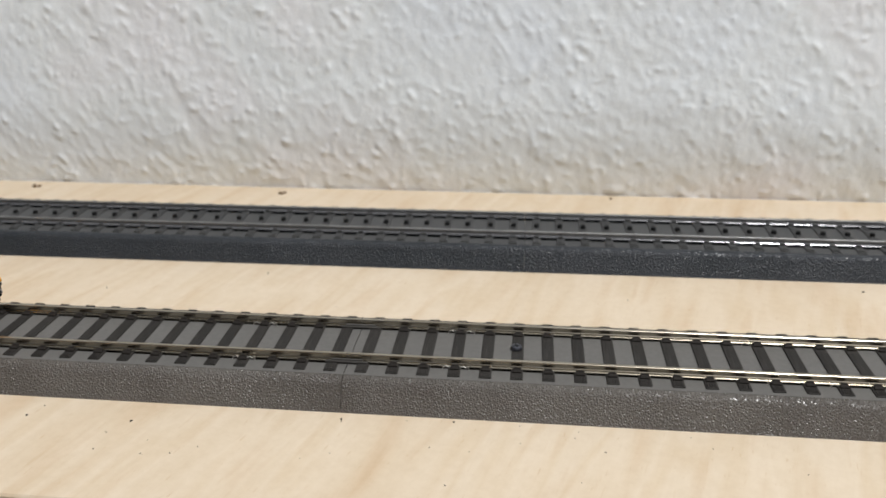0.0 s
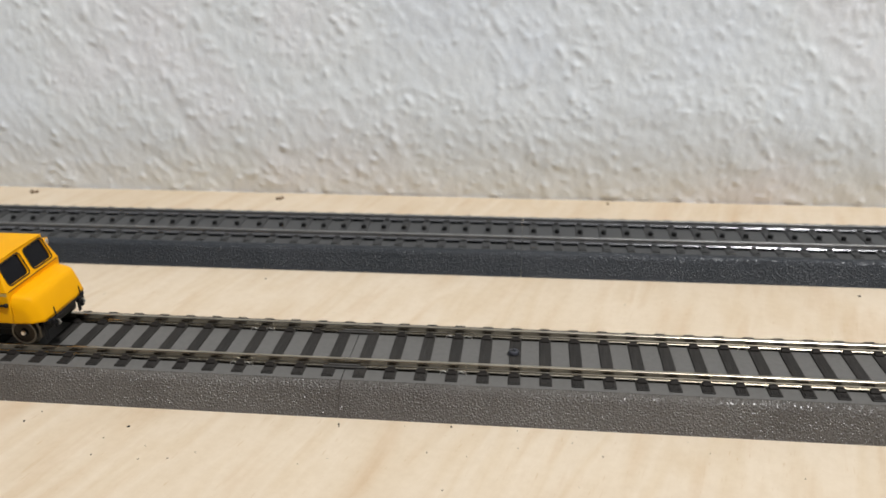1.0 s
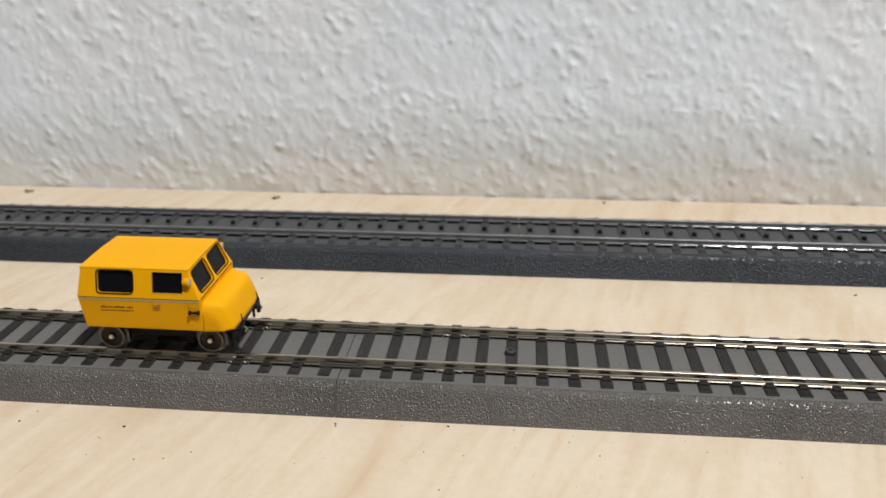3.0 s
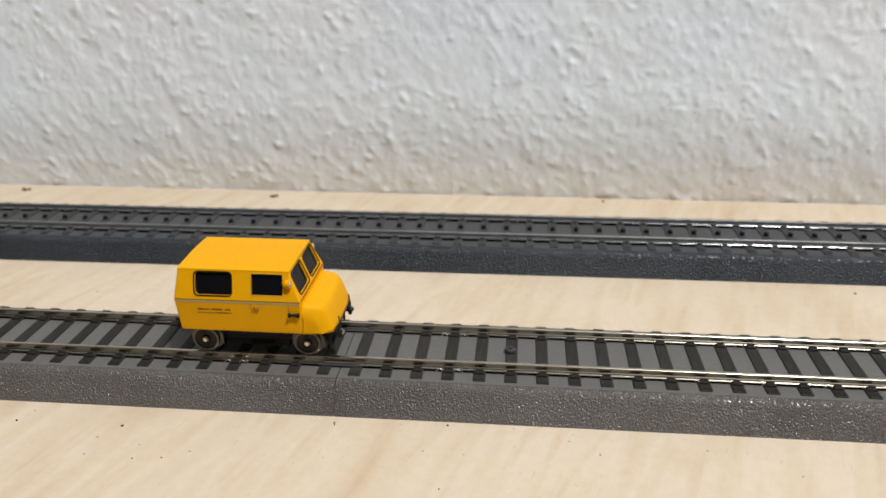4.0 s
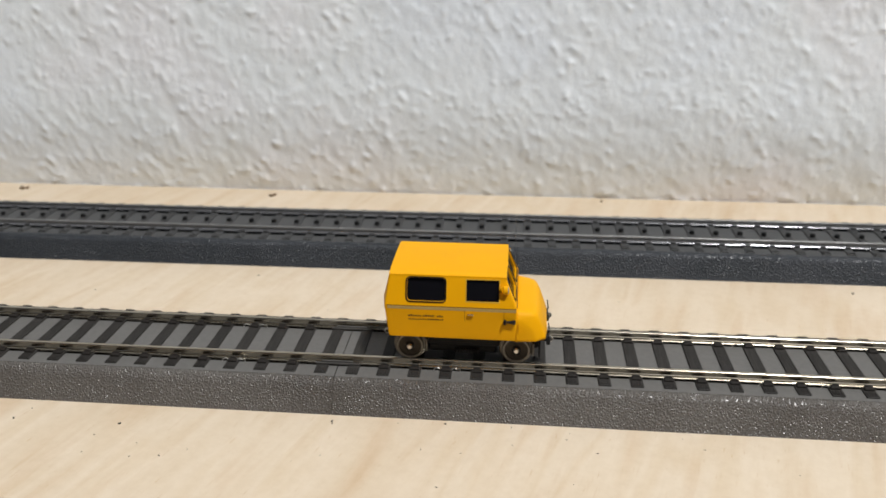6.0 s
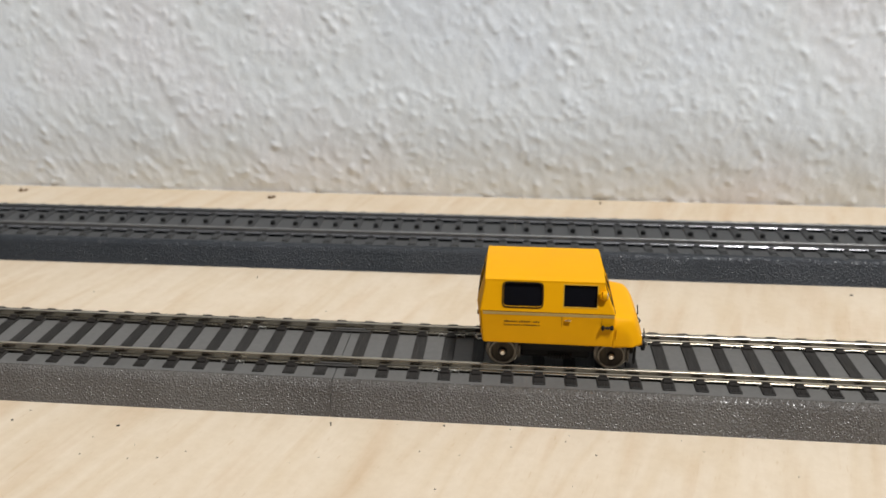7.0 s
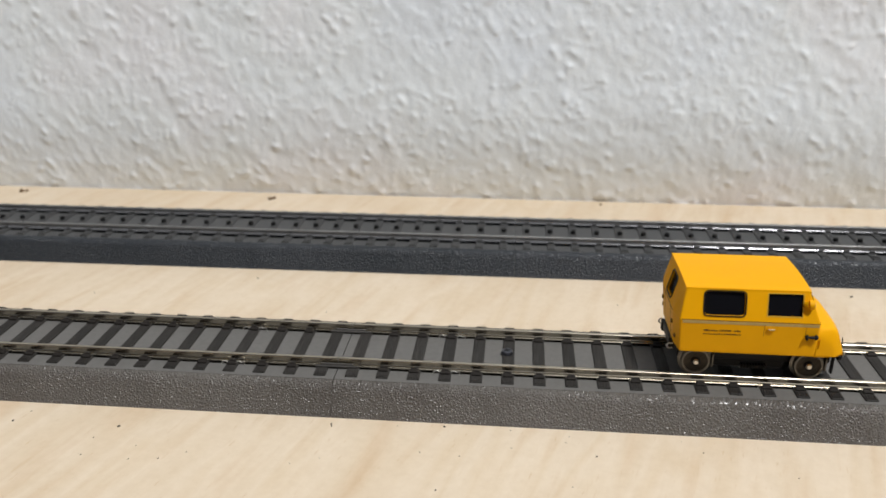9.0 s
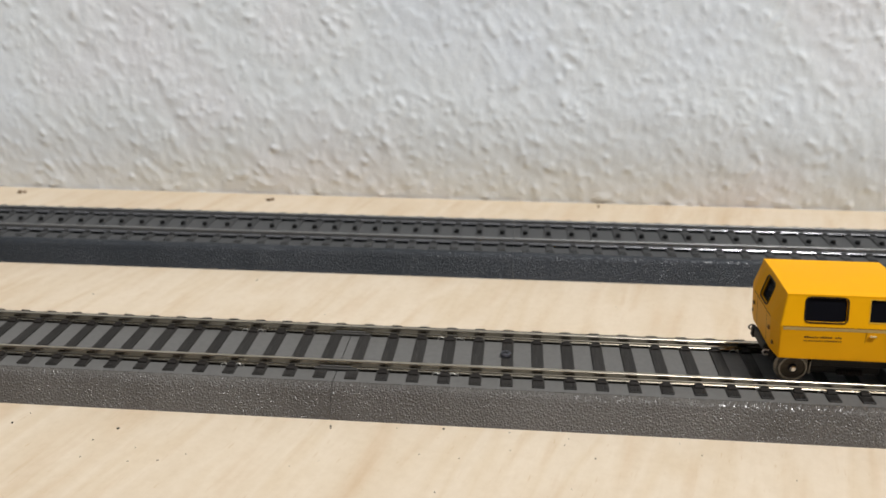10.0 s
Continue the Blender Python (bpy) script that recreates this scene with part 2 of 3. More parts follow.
def woodchip_wall():
    """The wall behind the board: raised wood chips and soft creases under white paint."""
    rng = np.random.default_rng(7)
    xa, xb, za, zb, step = -300.0, 240.0, -6.0, 130.0, 0.6
    nx, nz = int((xb - xa) / step) + 1, int((zb - za) / step) + 1
    gx, gz = np.meshgrid(np.linspace(xa, xb, nx), np.linspace(za, zb, nz))
    # long soft creases that lean over to one side, from noise smoothed along a slanting direction
    lean = radians(-62)
    fx, fz = np.meshgrid(np.fft.fftfreq(nx, step), np.fft.fftfreq(nz, step))
    along, across = fx * math.cos(lean) + fz * math.sin(lean), -fx * math.sin(lean) + fz * math.cos(lean)

    def creases(length, width):
        keep = np.exp(-2 * math.pi ** 2 * ((along * length) ** 2 + (across * width) ** 2))
        field = np.real(np.fft.ifft2(np.fft.fft2(rng.standard_normal((nz, nx))) * keep))
        return field / field.std()

    h = 0.06 * creases(1.5, 0.95) + 0.10 * creases(3.6, 2.6) + 0.012 * creases(0.7, 0.5)
    for _ in range(4600):
        cx, cz = rng.uniform(xa, xb), rng.uniform(za, zb)
        a = rng.uniform(0.6, 1.25) * (1.35 if rng.random() < 0.12 else 1.0)
        ratio = rng.uniform(1.0, 2.2)
        amp = rng.uniform(0.06, 0.30) * a * (1.6 if rng.random() < 0.12 else 1.0)
        u = rng.normal(lean, 0.7)
        rad = 2.6 * a * ratio
        i0, i1 = max(0, int((cx - rad - xa) / step)), min(nx, int((cx + rad - xa) / step) + 2)
        k0, k1 = max(0, int((cz - rad - za) / step)), min(nz, int((cz + rad - za) / step) + 2)
        if i1 <= i0 or k1 <= k0:
            continue
        dx, dz = gx[k0:k1, i0:i1] - cx, gz[k0:k1, i0:i1] - cz
        p = (dx * math.cos(u) + dz * math.sin(u)) / (a * ratio)
        q = (-dx * math.sin(u) + dz * math.cos(u)) / a
        h[k0:k1, i0:i1] += amp * np.exp(-(p * p + q * q) ** 1.15)
    # bulge added to darken the wall's foot and brighten it above, strongest at right
    shade_bulge = 0.25 + 0.09 * np.clip((gx + 220) / 380, 0, 1)
    zc = np.clip(gz, 0, 40)
    h += shade_bulge * (zc - zc * zc / 60 - 0.333 * np.clip(gz - 40, 0, 45))
    edge = np.minimum.reduce([gx - xa, xb - gx, zb - gz]) / 12
    h *= np.clip(edge, 0, 1)
    co = np.stack([gx, WALL_Y - h, gz], -1).reshape(-1, 3) * M
    idx = np.arange(nx * nz).reshape(nz, nx)
    quads = np.stack([idx[:-1, :-1], idx[:-1, 1:], idx[1:, 1:], idx[1:, :-1]], -1).reshape(-1, 4)
    base = len(co)
    # the plain rest of the wall, four strips round the textured stretch, and its back
    outer = [(X0, Z0 - 50), (X1, Z0 - 50), (X1, Z1), (X0, Z1)]
    inner = [(xa, za), (xb, za), (xb, zb), (xa, zb)]
    extra = [(x, WALL_Y, z) for x, z in outer + inner] + [(x, WALL_Y + 100, z) for x, z in outer]
    verts = co.tolist() + [(x * M, y * M, z * M) for x, y, z in extra]
    faces = quads.tolist()
    o, n_, k = base, base + 4, base + 8
    for i in range(4):
        j = (i + 1) % 4
        faces.append([o + i, o + j, n_ + j, n_ + i])
        faces.append([o + j, o + i, k + i, k + j])
    faces.append([k + 3, k + 2, k + 1, k])
    me = bpy.data.meshes.new("wall_north")
    me.from_pydata(verts, [], faces)
    me.materials.append(WALL)
    for p in me.polygons:
        p.use_smooth = len(p.vertices) == 4 and max(p.vertices) < base
    return tagged(new("wall_north", me), "white painted woodchip wallpaper on the wall", "wall", kind="structure")


woodchip_wall()


def board():
    bm = bmesh.new()
    box(bm, -900, 900, -54.6, WALL_Y - 0.6, -18, 0, 0.5)
    return tagged(part("plywood_board", bm, PLY), "pale birch plywood board with faint grain", "board", kind="structure")


board()


# ---- tracks ----
def foot_profile(y, z):
    """A wide stamped foot with sloping flanks."""
    half = [(1.3, 0.12), (1.3, 0.24), (1.24, 0.32), (1.1, 0.45), (0.7, 0.56), (0.3, 0.6)]
    return [(y + a, z + h) for a, h in half] + [(y - a, z + h) for a, h in reversed(half)]


def rail_profile(y, foot_z, top_z, head=0.95, foot=1.9, web=0.45):
    h = top_z - foot_z
    hh, f, w, r = head / 2, foot / 2, web / 2, 0.26
    half = [(f, 0.0), (f, 0.12), (f - 0.08, 0.2), (w + 0.12, 0.42), (w, 0.56), (w, h - 0.78), (hh, h - 0.62), (hh, h - r)]
    half += [(hh - r + r * math.cos(u), h - r + (r - 0.02) * math.sin(u)) for u in [math.pi / 2 * k / 5 for k in range(1, 5)]]
    half += [(hh - r - 0.05, h - 0.01)]
    right = [(y + a, foot_z + z) for a, z in half]
    left = [(y - a, foot_z + z) for a, z in reversed(half)]
    return right + [(y, top_z)] + left


def bed_shape(bm, half_foot, half_top, far_top, top_z, x0, x1, gap, slot, deep):
    """A trapezoid of bedding with rounded shoulders."""
    def side(top):
        s = [(-half_foot, 0), (-half_foot + 0.25, 0.5)]
        slope = (half_foot - top) / top_z
        a, k, e = (-(top + slope * 2.0), top_z - 2.0), (-top, top_z), (-(top - 1.45), top_z)
        for u in [j / 14 for j in range(15)]:
            s.append(tuple((1 - u) ** 2 * p + 2 * u * (1 - u) * q + u * u * r for p, q, r in zip(a, k, e)))
        return s
    groove = []
    for c in (-8.75, 8.75):
        groove += [(c - slot[0], top_z), (c - slot[0], top_z - deep), (c + slot[1], top_z - deep), (c + slot[1], top_z)]
    extrude_x(bm, side(half_top) + groove + [(-y, z) for y, z in reversed(side(far_top))], x0 + gap, x1 - gap)


def sleeper_mesh(length, width, top, depth, mat, grooves=True):
    bm = bmesh.new()
    box(bm, -width / 2, width / 2, -length / 2, length / 2, top - depth, top, 0.12)
    if grooves:
        for s in (-1, 1):
            for k in range(4):
                x = -width / 2 + width * (k + 0.9) / 4.8
                box(bm, x - 0.14, x + 0.14, s * (length / 2 - 1.9), s * (length / 2 - 0.15), top - 0.1, top + 0.26)
        for k in range(5):
            x = -width / 2 + width * (k + 0.9) / 5.8
            box(bm, x - 0.1, x + 0.1, -length / 2 + 8.5, length / 2 - 8.5, top - 0.1, top + 0.07)
    me_ob = part("sleeper", bm, mat)
    return me_ob


def track(name, m, xs, x0, x1, spec, label, group):
    """One straight length of track: bedding, two rails, sleepers each with four rail clips."""
    t = thing(name, m, label, "track", group)
    bm = bmesh.new()
    bed_shape(bm, spec["half_foot"], spec["half_top"], spec["far_top"], spec["bed"], x0, x1, spec["gap"], spec["slot"], spec["groove"])
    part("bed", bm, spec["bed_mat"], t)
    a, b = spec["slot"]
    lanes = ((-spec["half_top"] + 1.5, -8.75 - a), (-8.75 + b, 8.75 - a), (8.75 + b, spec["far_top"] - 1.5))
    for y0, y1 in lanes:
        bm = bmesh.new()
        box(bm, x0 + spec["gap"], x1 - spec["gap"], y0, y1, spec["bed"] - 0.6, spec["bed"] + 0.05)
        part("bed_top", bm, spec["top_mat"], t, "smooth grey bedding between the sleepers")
    for s in (-1, 1):
        bm = bmesh.new()
        extrude_x(bm, rail_profile(s * 8.75, spec["top"] + 0.12, spec["rail"]), x0 + 0.12, x1 - 0.12)
        rail = part("rail", bm, spec["rail_mat"], t, spec["rail_label"])
        if spec["stamped"]:
            bm = bmesh.new()
            extrude_x(bm, foot_profile(s * 8.75, spec["top"] + 0.1), x0 + 0.12, x1 - 0.12)
            part("rail_foot", bm, FOOT, rail, "bright stamped rail foot")
    sl = cl = None
    spare = []
    for x in xs:
        if sl is None:
            sl = sleeper_mesh(spec["length"], spec["width"], spec["top"], 1.0, spec["sleeper_mat"])
            sl.parent = t
            o = sl
            bm = bmesh.new()
            w = spec["clip"]
            k = spec["clip_high"]
            box(bm, -w / 2, w / 2, 0, spec["clip_deep"], spec["top"] - 0.05, spec["top"] + k, 0.1)
            for v in bm.verts:
                u = min(1.0, max(0.0, v.co.y / spec["clip_deep"]))
                v.co.x *= 1.12 - 0.2 * u
                if v.co.z > spec["top"] + 0.1:
                    v.co.z -= spec["clip_slope"] * k * (1 - u)
            if spec["clip_slope"]:
                box(bm, -w / 2 + 0.3, w / 2 - 0.3, spec["clip_deep"] - 0.5, spec["clip_deep"] + 0.12, spec["top"] + k - 0.1, spec["top"] + k + 0.1, 0.05)
            cl = part("rail_clip", bm, spec["clip_mat"], o)
            clips = [cl]
            for _ in range(3):
                c = cl.copy()
                scene.collection.objects.link(c)
                clips.append(c)
        else:
            o = sl.copy()
            scene.collection.objects.link(o)
            clips = []
            for _ in range(4):
                c = cl.copy()
                scene.collection.objects.link(c)
                c.parent = o
                clips.append(c)
        o.location = (x * M, spec["shift"] * M, 0)
        for c, (y, turn) in zip(clips, ((-8.75 - spec["clip_y"], 0), (-8.75 + spec["clip_y"], 180), (8.75 - spec["clip_y"], 0), (8.75 + spec["clip_y"], 180))):
            c.matrix_basis = pose(0, (y - spec["shift"]) * M, 0, 0, 0, turn)
        if spec["joiners"] and abs(x - JOINT) < 5:
            spare += clips
    for c in spare:
        bpy.data.objects.remove(c)
    return t


FRONT = dict(half_foot=20.0, half_top=16.1, far_top=15.0, bed=7.14, top=7.59, rail=9.66, length=27.2, shift=0.08, width=2.9, clip=2.0, clip_slope=0.35, clip_high=0.75, clip_mat=CLIP, clip_deep=1.35, clip_y=2.35, stamped=False, joiners=True, groove=1.6, slot=(1.1, 1.0), gap=0.085, bed_mat=BED, top_mat=BED_TOP,
             sleeper_mat=SLEEPER, rail_mat=RAIL, rail_label="worn nickel silver rail")
JOINT = -41.95
P = 7.42
west = [-127.28 + P * i for i in range(-14, 12)]
east = [-127.10 + P * i for i in range(12, 46)]
track_west = track("track_section", pose(0, 0, 0), west, -236, JOINT, FRONT,
                   "straight model track on grey-brown moulded bedding, dark sleepers", "front track")
track_east = track("track_section", pose(0, 0, 0), east, JOINT, 208, FRONT,
                   "straight model track on grey-brown bedding, held by a screw", "front track")

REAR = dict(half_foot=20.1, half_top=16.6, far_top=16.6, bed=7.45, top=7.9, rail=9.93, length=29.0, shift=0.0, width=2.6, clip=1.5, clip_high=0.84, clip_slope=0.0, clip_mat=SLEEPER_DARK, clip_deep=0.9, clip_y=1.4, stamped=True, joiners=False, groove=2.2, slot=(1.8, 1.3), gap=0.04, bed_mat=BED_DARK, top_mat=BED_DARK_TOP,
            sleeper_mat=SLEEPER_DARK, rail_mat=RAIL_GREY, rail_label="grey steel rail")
BACK = pose(0, 0.0825, 0, 0, 0, math.degrees(0.006))
JOINT2 = -0.3
# the pitch differs a little from piece to piece
back = [-184.3 - 7.45 * i for i in range(14, 0, -1)] + [-184.3 + 7.5 * i for i in range(10)]
back += [-108.8 + 8.05 * i for i in range(5)] + [-69.5 + 7.1 * i for i in range(8)] + [-12.0 + 7.82 * i for i in range(29)]
rear_west = track("track_section", BACK, [x for x in back if x < JOINT2], -292, JOINT2, REAR,
                  "straight model track on dark anthracite bedding near the wall", "back track")
rear_east = track("track_section", BACK, [x for x in back if x > JOINT2], JOINT2, 214, REAR,
                  "straight model track on dark anthracite bedding near the wall", "back track")

HOLE = smooth_plastic("matte_black_stud", (0.004, 0.004, 0.004), (0.007, 0.007, 0.007), 0.8, 1.0)

# ---- small parts of the tracks ----
def joiner(parent, x0, x1, y, side):
    """A folded joiner hugging the rail foot: a flat lip with tapered ends and a raised fold along the web."""
    z = 7.62
    bm = bmesh.new()
    box(bm, x0, x1, y - 0.6, y + 0.6, z, z + 0.62, 0.1)
    for v in bm.verts:
        if v.co.x < x0 + 0.2 or v.co.x > x1 - 0.2:
            v.co.z = z + (v.co.z - z) * 0.7
            v.co.y = y - side * 0.2 + (v.co.y - y) * 0.6
    box(bm, x0 + 1.4, x1 - 1.4, y - side * 0.5 - 0.22, y - side * 0.5 + 0.22, z + 0.4, z + 0.85, 0.08)
    part("rail_joiner", bm, JOINER, parent, "dull folded metal rail joiner")


for y, side in ((-10.05, -1), (-7.45, 1), (7.45, -1), (10.05, 1)):
    joiner(track_west, -47.4, -36.9, y, side)


def tab(parent, x, y):
    bm = bmesh.new()
    bends = [(x - 1.1, y, 7.25), (x - 0.8, y - 0.1, 7.85), (x - 0.1, y + 0.12, 8.0), (x + 0.45, y - 0.1, 7.72), (x + 1.0, y + 0.05, 8.02), (x + 1.15, y, 7.25)]
    for a, b in zip(bends, bends[1:]):
        rod(bm, a, b, 0.15, 0.13, 8)
    part("contact_tab", bm, SHINY, parent, "small shiny metal tab at the rail foot")


for px, x in ((track_west, -70.0), (track_west, -65.9), (track_east, -18.0), (track_east, -13.4), (track_east, 55.6), (track_east, 66.0)):
    tab(px, x, 7.5)
for px, x in ((track_west, -69.6), (track_west, -66.1), (track_east, -17.7), (track_east, -13.6), (track_east, 57.6), (track_east, 71.4)):
    tab(px, x, -10.05)


def screw():
    t = thing("track_screw", pose(-1.35 * M, 0.35 * M, 7.59 * M, 0, 0, 20), "black cross-head screw through a sleeper", "screw")
    bm = bmesh.new()
    ring = [(1.45, 0.0), (1.45, 0.4), (1.25, 0.8), (0.98, 0.9)]
    seg = 28
    rings = [[bm.verts.new((r * math.cos(2 * math.pi * i / seg), r * math.sin(2 * math.pi * i / seg), z)) for i in range(seg)] for r, z in ring]
    for p, q in zip(rings, rings[1:]):
        for i in range(seg):
            bm.faces.new((p[i], p[(i + 1) % seg], q[(i + 1) % seg], q[i]))
    bm.faces.new(rings[0][::-1])
    bm.faces.new(rings[-1])
    part("screw_head", bm, SCREW, t, "burnished black screw head")
    for turn in (0, 90):
        bm = bmesh.new()
        box(bm, -0.85, 0.85, -0.2, 0.2, 0.7, 0.91)
        bmesh.ops.rotate(bm, verts=bm.verts, cent=(0, 0, 0), matrix=Matrix.Rotation(radians(turn), 3, "Z"))
        part("slot", bm, BLACK, t, "dark cross slot")


SCREW = metal("burnished_black_steel", (0.15, 0.155, 0.18), (0.08, 0.08, 0.09), 0.35)
screw()


def stud(sleepers_parent):
    """Dark contact studs in the middle of the sleepers of the back track."""
    me = None
    for o in list(sleepers_parent.children):
        if not o.name.startswith("sleeper"):
            continue
        if me is None:
            bm = bmesh.new()
            rod(bm, (0, 0, 7.8), (0, 0, 9.0), 0.85, 0.75, 14)
            c = part("contact_stud", bm, HOLE, o, "black contact stud")
            me = c.data
        else:
            c = new("contact_stud", me)
            c.parent = o
            tagged(c, "black contact stud")


stud(rear_west)
stud(rear_east)


# ---- crumbs on the board ----
def crumb(x, y, size, mat, label, seed):
    rng = random.Random(seed)
    bm = bmesh.new()
    bmesh.ops.create_icosphere(bm, subdivisions=2, radius=1)
    for v in bm.verts:
        v.co *= 0.75 + 0.5 * noise.noise(v.co * 1.7 + Vector((seed, 0, 0))) + rng.uniform(-0.06, 0.06)
        v.co = Vector((v.co.x * size * rng.uniform(0.9, 1.1), v.co.y * size * 0.7, max(v.co.z, -0.3) * size * 0.55 + size * 0.165))
    ob = part("wood_crumb" if mat == CRUMB else "dirt_crumb", bm, mat)
    ob.matrix_world = pose(x * M, y * M, 0, 0, 0, rng.uniform(0, 180))
    tagged(ob, label, "crumb", "crumbs on the board")


for k, (x, y, size) in enumerate(((-209.4, 132.4, 1.7), (-207.6, 132.9, 1.2), (-101.2, 131.5, 1.5), (-99.9, 132.6, 1.3), (33.5, 135.5, 0.9))):
    crumb(x, y, size, CRUMB, "small brown wood crumb on the plywood by the wall", k)
for k, (x, y, size) in enumerate(((-115.25, -27.7, 0.42), (-89.6, -27.7, 0.5), (-41.1, -22.5, 0.42), (-40.9, -23.3, 0.3), (-15.0, -21.3, 0.42), (18.8, -29.3, 0.3),
                                  (102.4, 56.8, 0.62), (-93.1, -38.5, 0.24), (-93.3, -32.3, 0.24), (-82.0, -39.1, 0.26), (-75.7, -38.3, 0.3),
                                  (-14.8, -43.4, 0.26), (-82.5, 54.7, 0.42), (0.1, -21.4, 0.22), (-10.7, -31.8, 0.2), (-55.0, 33.0, 0.2),
                                  (60.0, -33.0, 0.22), (-130.0, 40.0, 0.3), (31.0, 45.0, 0.25),
                                  (12.4, -25.0, 0.20), (42.1, -26.0, 0.22), (13.3, -22.6, 0.14), (0.4, -28.0, 0.18), (-113.2, -23.6, 0.24), (-70.4, -35.6, 0.20), (-19.5, -31.2, 0.24), (-25.8, -21.9, 0.20), (-82.5, -34.3, 0.18), (38.0, -22.3, 0.16), (-46.8, -37.6, 0.16), (-40.9, -35.2, 0.15), (13.1, -40.0, 0.16))):
    crumb(x, y, size, SOOT, "tiny dark speck of dirt on the plywood", 40 + k)


# ---- rail car: its front is +x, the rear axle near x = 0 ----
def rounded(points, radius, seg=5):
    """A polygon of 2D points with rounded corners."""
    out, k = [], len(points)
    for i, p in enumerate(points):
        p = Vector(p)
        a, b = Vector(points[i - 1]), Vector(points[(i + 1) % k])
        da, db = (a - p).normalized(), (b - p).normalized()
        for j in range(seg + 1):
            u = j / seg
            s, e = p + da * radius, p + db * radius
            out.append((1 - u) ** 2 * s + 2 * u * (1 - u) * p + u * u * e)
    return out


def plate(bm, plane, points, d0, d1):
    """A plate over 2D points (a, height) in a tilted plane, from d0 to d1 along its normal."""
    o, u, v = plane
    n = u.cross(v)
    lo = [bm.verts.new(o + u * p[0] + v * p[1] + n * d0) for p in points]
    hi = [bm.verts.new(o + u * p[0] + v * p[1] + n * d1) for p in points]
    k = len(points)
    for i in range(k):
        j = (i + 1) % k
        bm.faces.new((lo[i], lo[j], hi[j], hi[i]))
    bm.faces.new(lo[::-1])
    bm.faces.new(hi)


def ring(bm, plane, outer, inner, d0, d1):
    """A flat frame between two outlines of equally many points."""
    o, u, v = plane
    n = u.cross(v)
    rows = [[bm.verts.new(o + u * p[0] + v * p[1] + n * d) for p in pts] for pts, d in ((outer, d0), (outer, d1), (inner, d1), (inner, d0))]
    k = len(outer)
    for a, b in zip(rows, rows[1:] + rows[:1]):
        for i in range(k):
            j = (i + 1) % k
            bm.faces.new((a[i], a[j], b[j], b[i]))


def rect(a0, a1, h0, h1):
    return [(a0, h0), (a1, h0), (a1, h1), (a0, h1)]


def side_plane(s):
    v = Vector((0, -s * 1.95, 7.1)).normalized()
    return (Vector((0, s * 11.65, 25.1)), Vector((-s, 0, 0)), v)


FRONT_PLANE = (Vector((24.4, 0, 25.1)), Vector((0, 1, 0)), Vector((-2.8, 0, 7.1)).normalized())
REAR_PLANE = (Vector((-6.8, 0, 25.1)), Vector((0, -1, 0)), Vector((1.75, 0, 7.2)).normalized())


def hull(bm, points):
    for x, y, z in points:
        for s in ((-1, 1) if y else (1,)):
            bm.verts.new((x, s * y, z))
    r = bmesh.ops.convex_hull(bm, input=bm.verts)
    junk = [g for g in r["geom_interior"] if isinstance(g, bmesh.types.BMVert)]
    bmesh.ops.delete(bm, geom=junk, context="VERTS")
    bmesh.ops.dissolve_limit(bm, angle_limit=radians(1.5), verts=bm.verts, edges=bm.edges)


def soften(bm, offset, angle, seg=2):
    es = [e for e in bm.edges if len(e.link_faces) == 2 and e.calc_face_angle() > radians(angle)]
    bmesh.ops.bevel(bm, geom=es, offset=offset, segments=seg, affect="EDGES", profile=0.6)


def cut(ob, cutter):
    """Takes the cutter's volume out of ob for good."""
    mod = ob.modifiers.new("cut", "BOOLEAN")
    mod.operation, mod.solver, mod.object = "DIFFERENCE", "EXACT", cutter
    dg = bpy.context.evaluated_depsgraph_get()
    me = bpy.data.meshes.new_from_object(ob.evaluated_get(dg))
    ob.modifiers.clear()
    ob.data = me
    bpy.data.objects.remove(cutter)


SIDE_WINDOW = (rect(-0.75, 7.95, 1.2, 6.5), 1.0)
DOOR_WINDOW = (rect(12.85, 20.25, 1.45, 6.45), 0.15)


def windows():
    """name, plane, outline points, corner radius"""
    rows = []
    for s in (-1, 1):
        for pts, r in (SIDE_WINDOW, DOOR_WINDOW):
            q = [(-s * a, h) for a, h in pts]
            if s > 0:
                q = q[::-1]
            rows.append(("side_window" if r > 0.5 else "door_window", side_plane(s), q, r))
    for a0, a1, b0, b1 in ((-9.35, -0.95, -9.2, -0.95), (0.95, 9.35, 0.95, 9.2)):
        rows.append(("windscreen", FRONT_PLANE, [(a0, 1.1), (a1, 1.0), (b1, 6.65), (b0, 6.45)], 1.0))
    rows.append(("rear_window", REAR_PLANE, rect(-2.7, 2.7, 0.9, 6.0), 0.9))
    return rows


def grown(points, d):
    c = Vector((sum(p[0] for p in points) / len(points), sum(p[1] for p in points) / len(points)))
    out = []
    for p in points:
        p = Vector(p)
        out.append(p + Vector((math.copysign(d, p.x - c.x), math.copysign(d, p.y - c.y))))
    return out


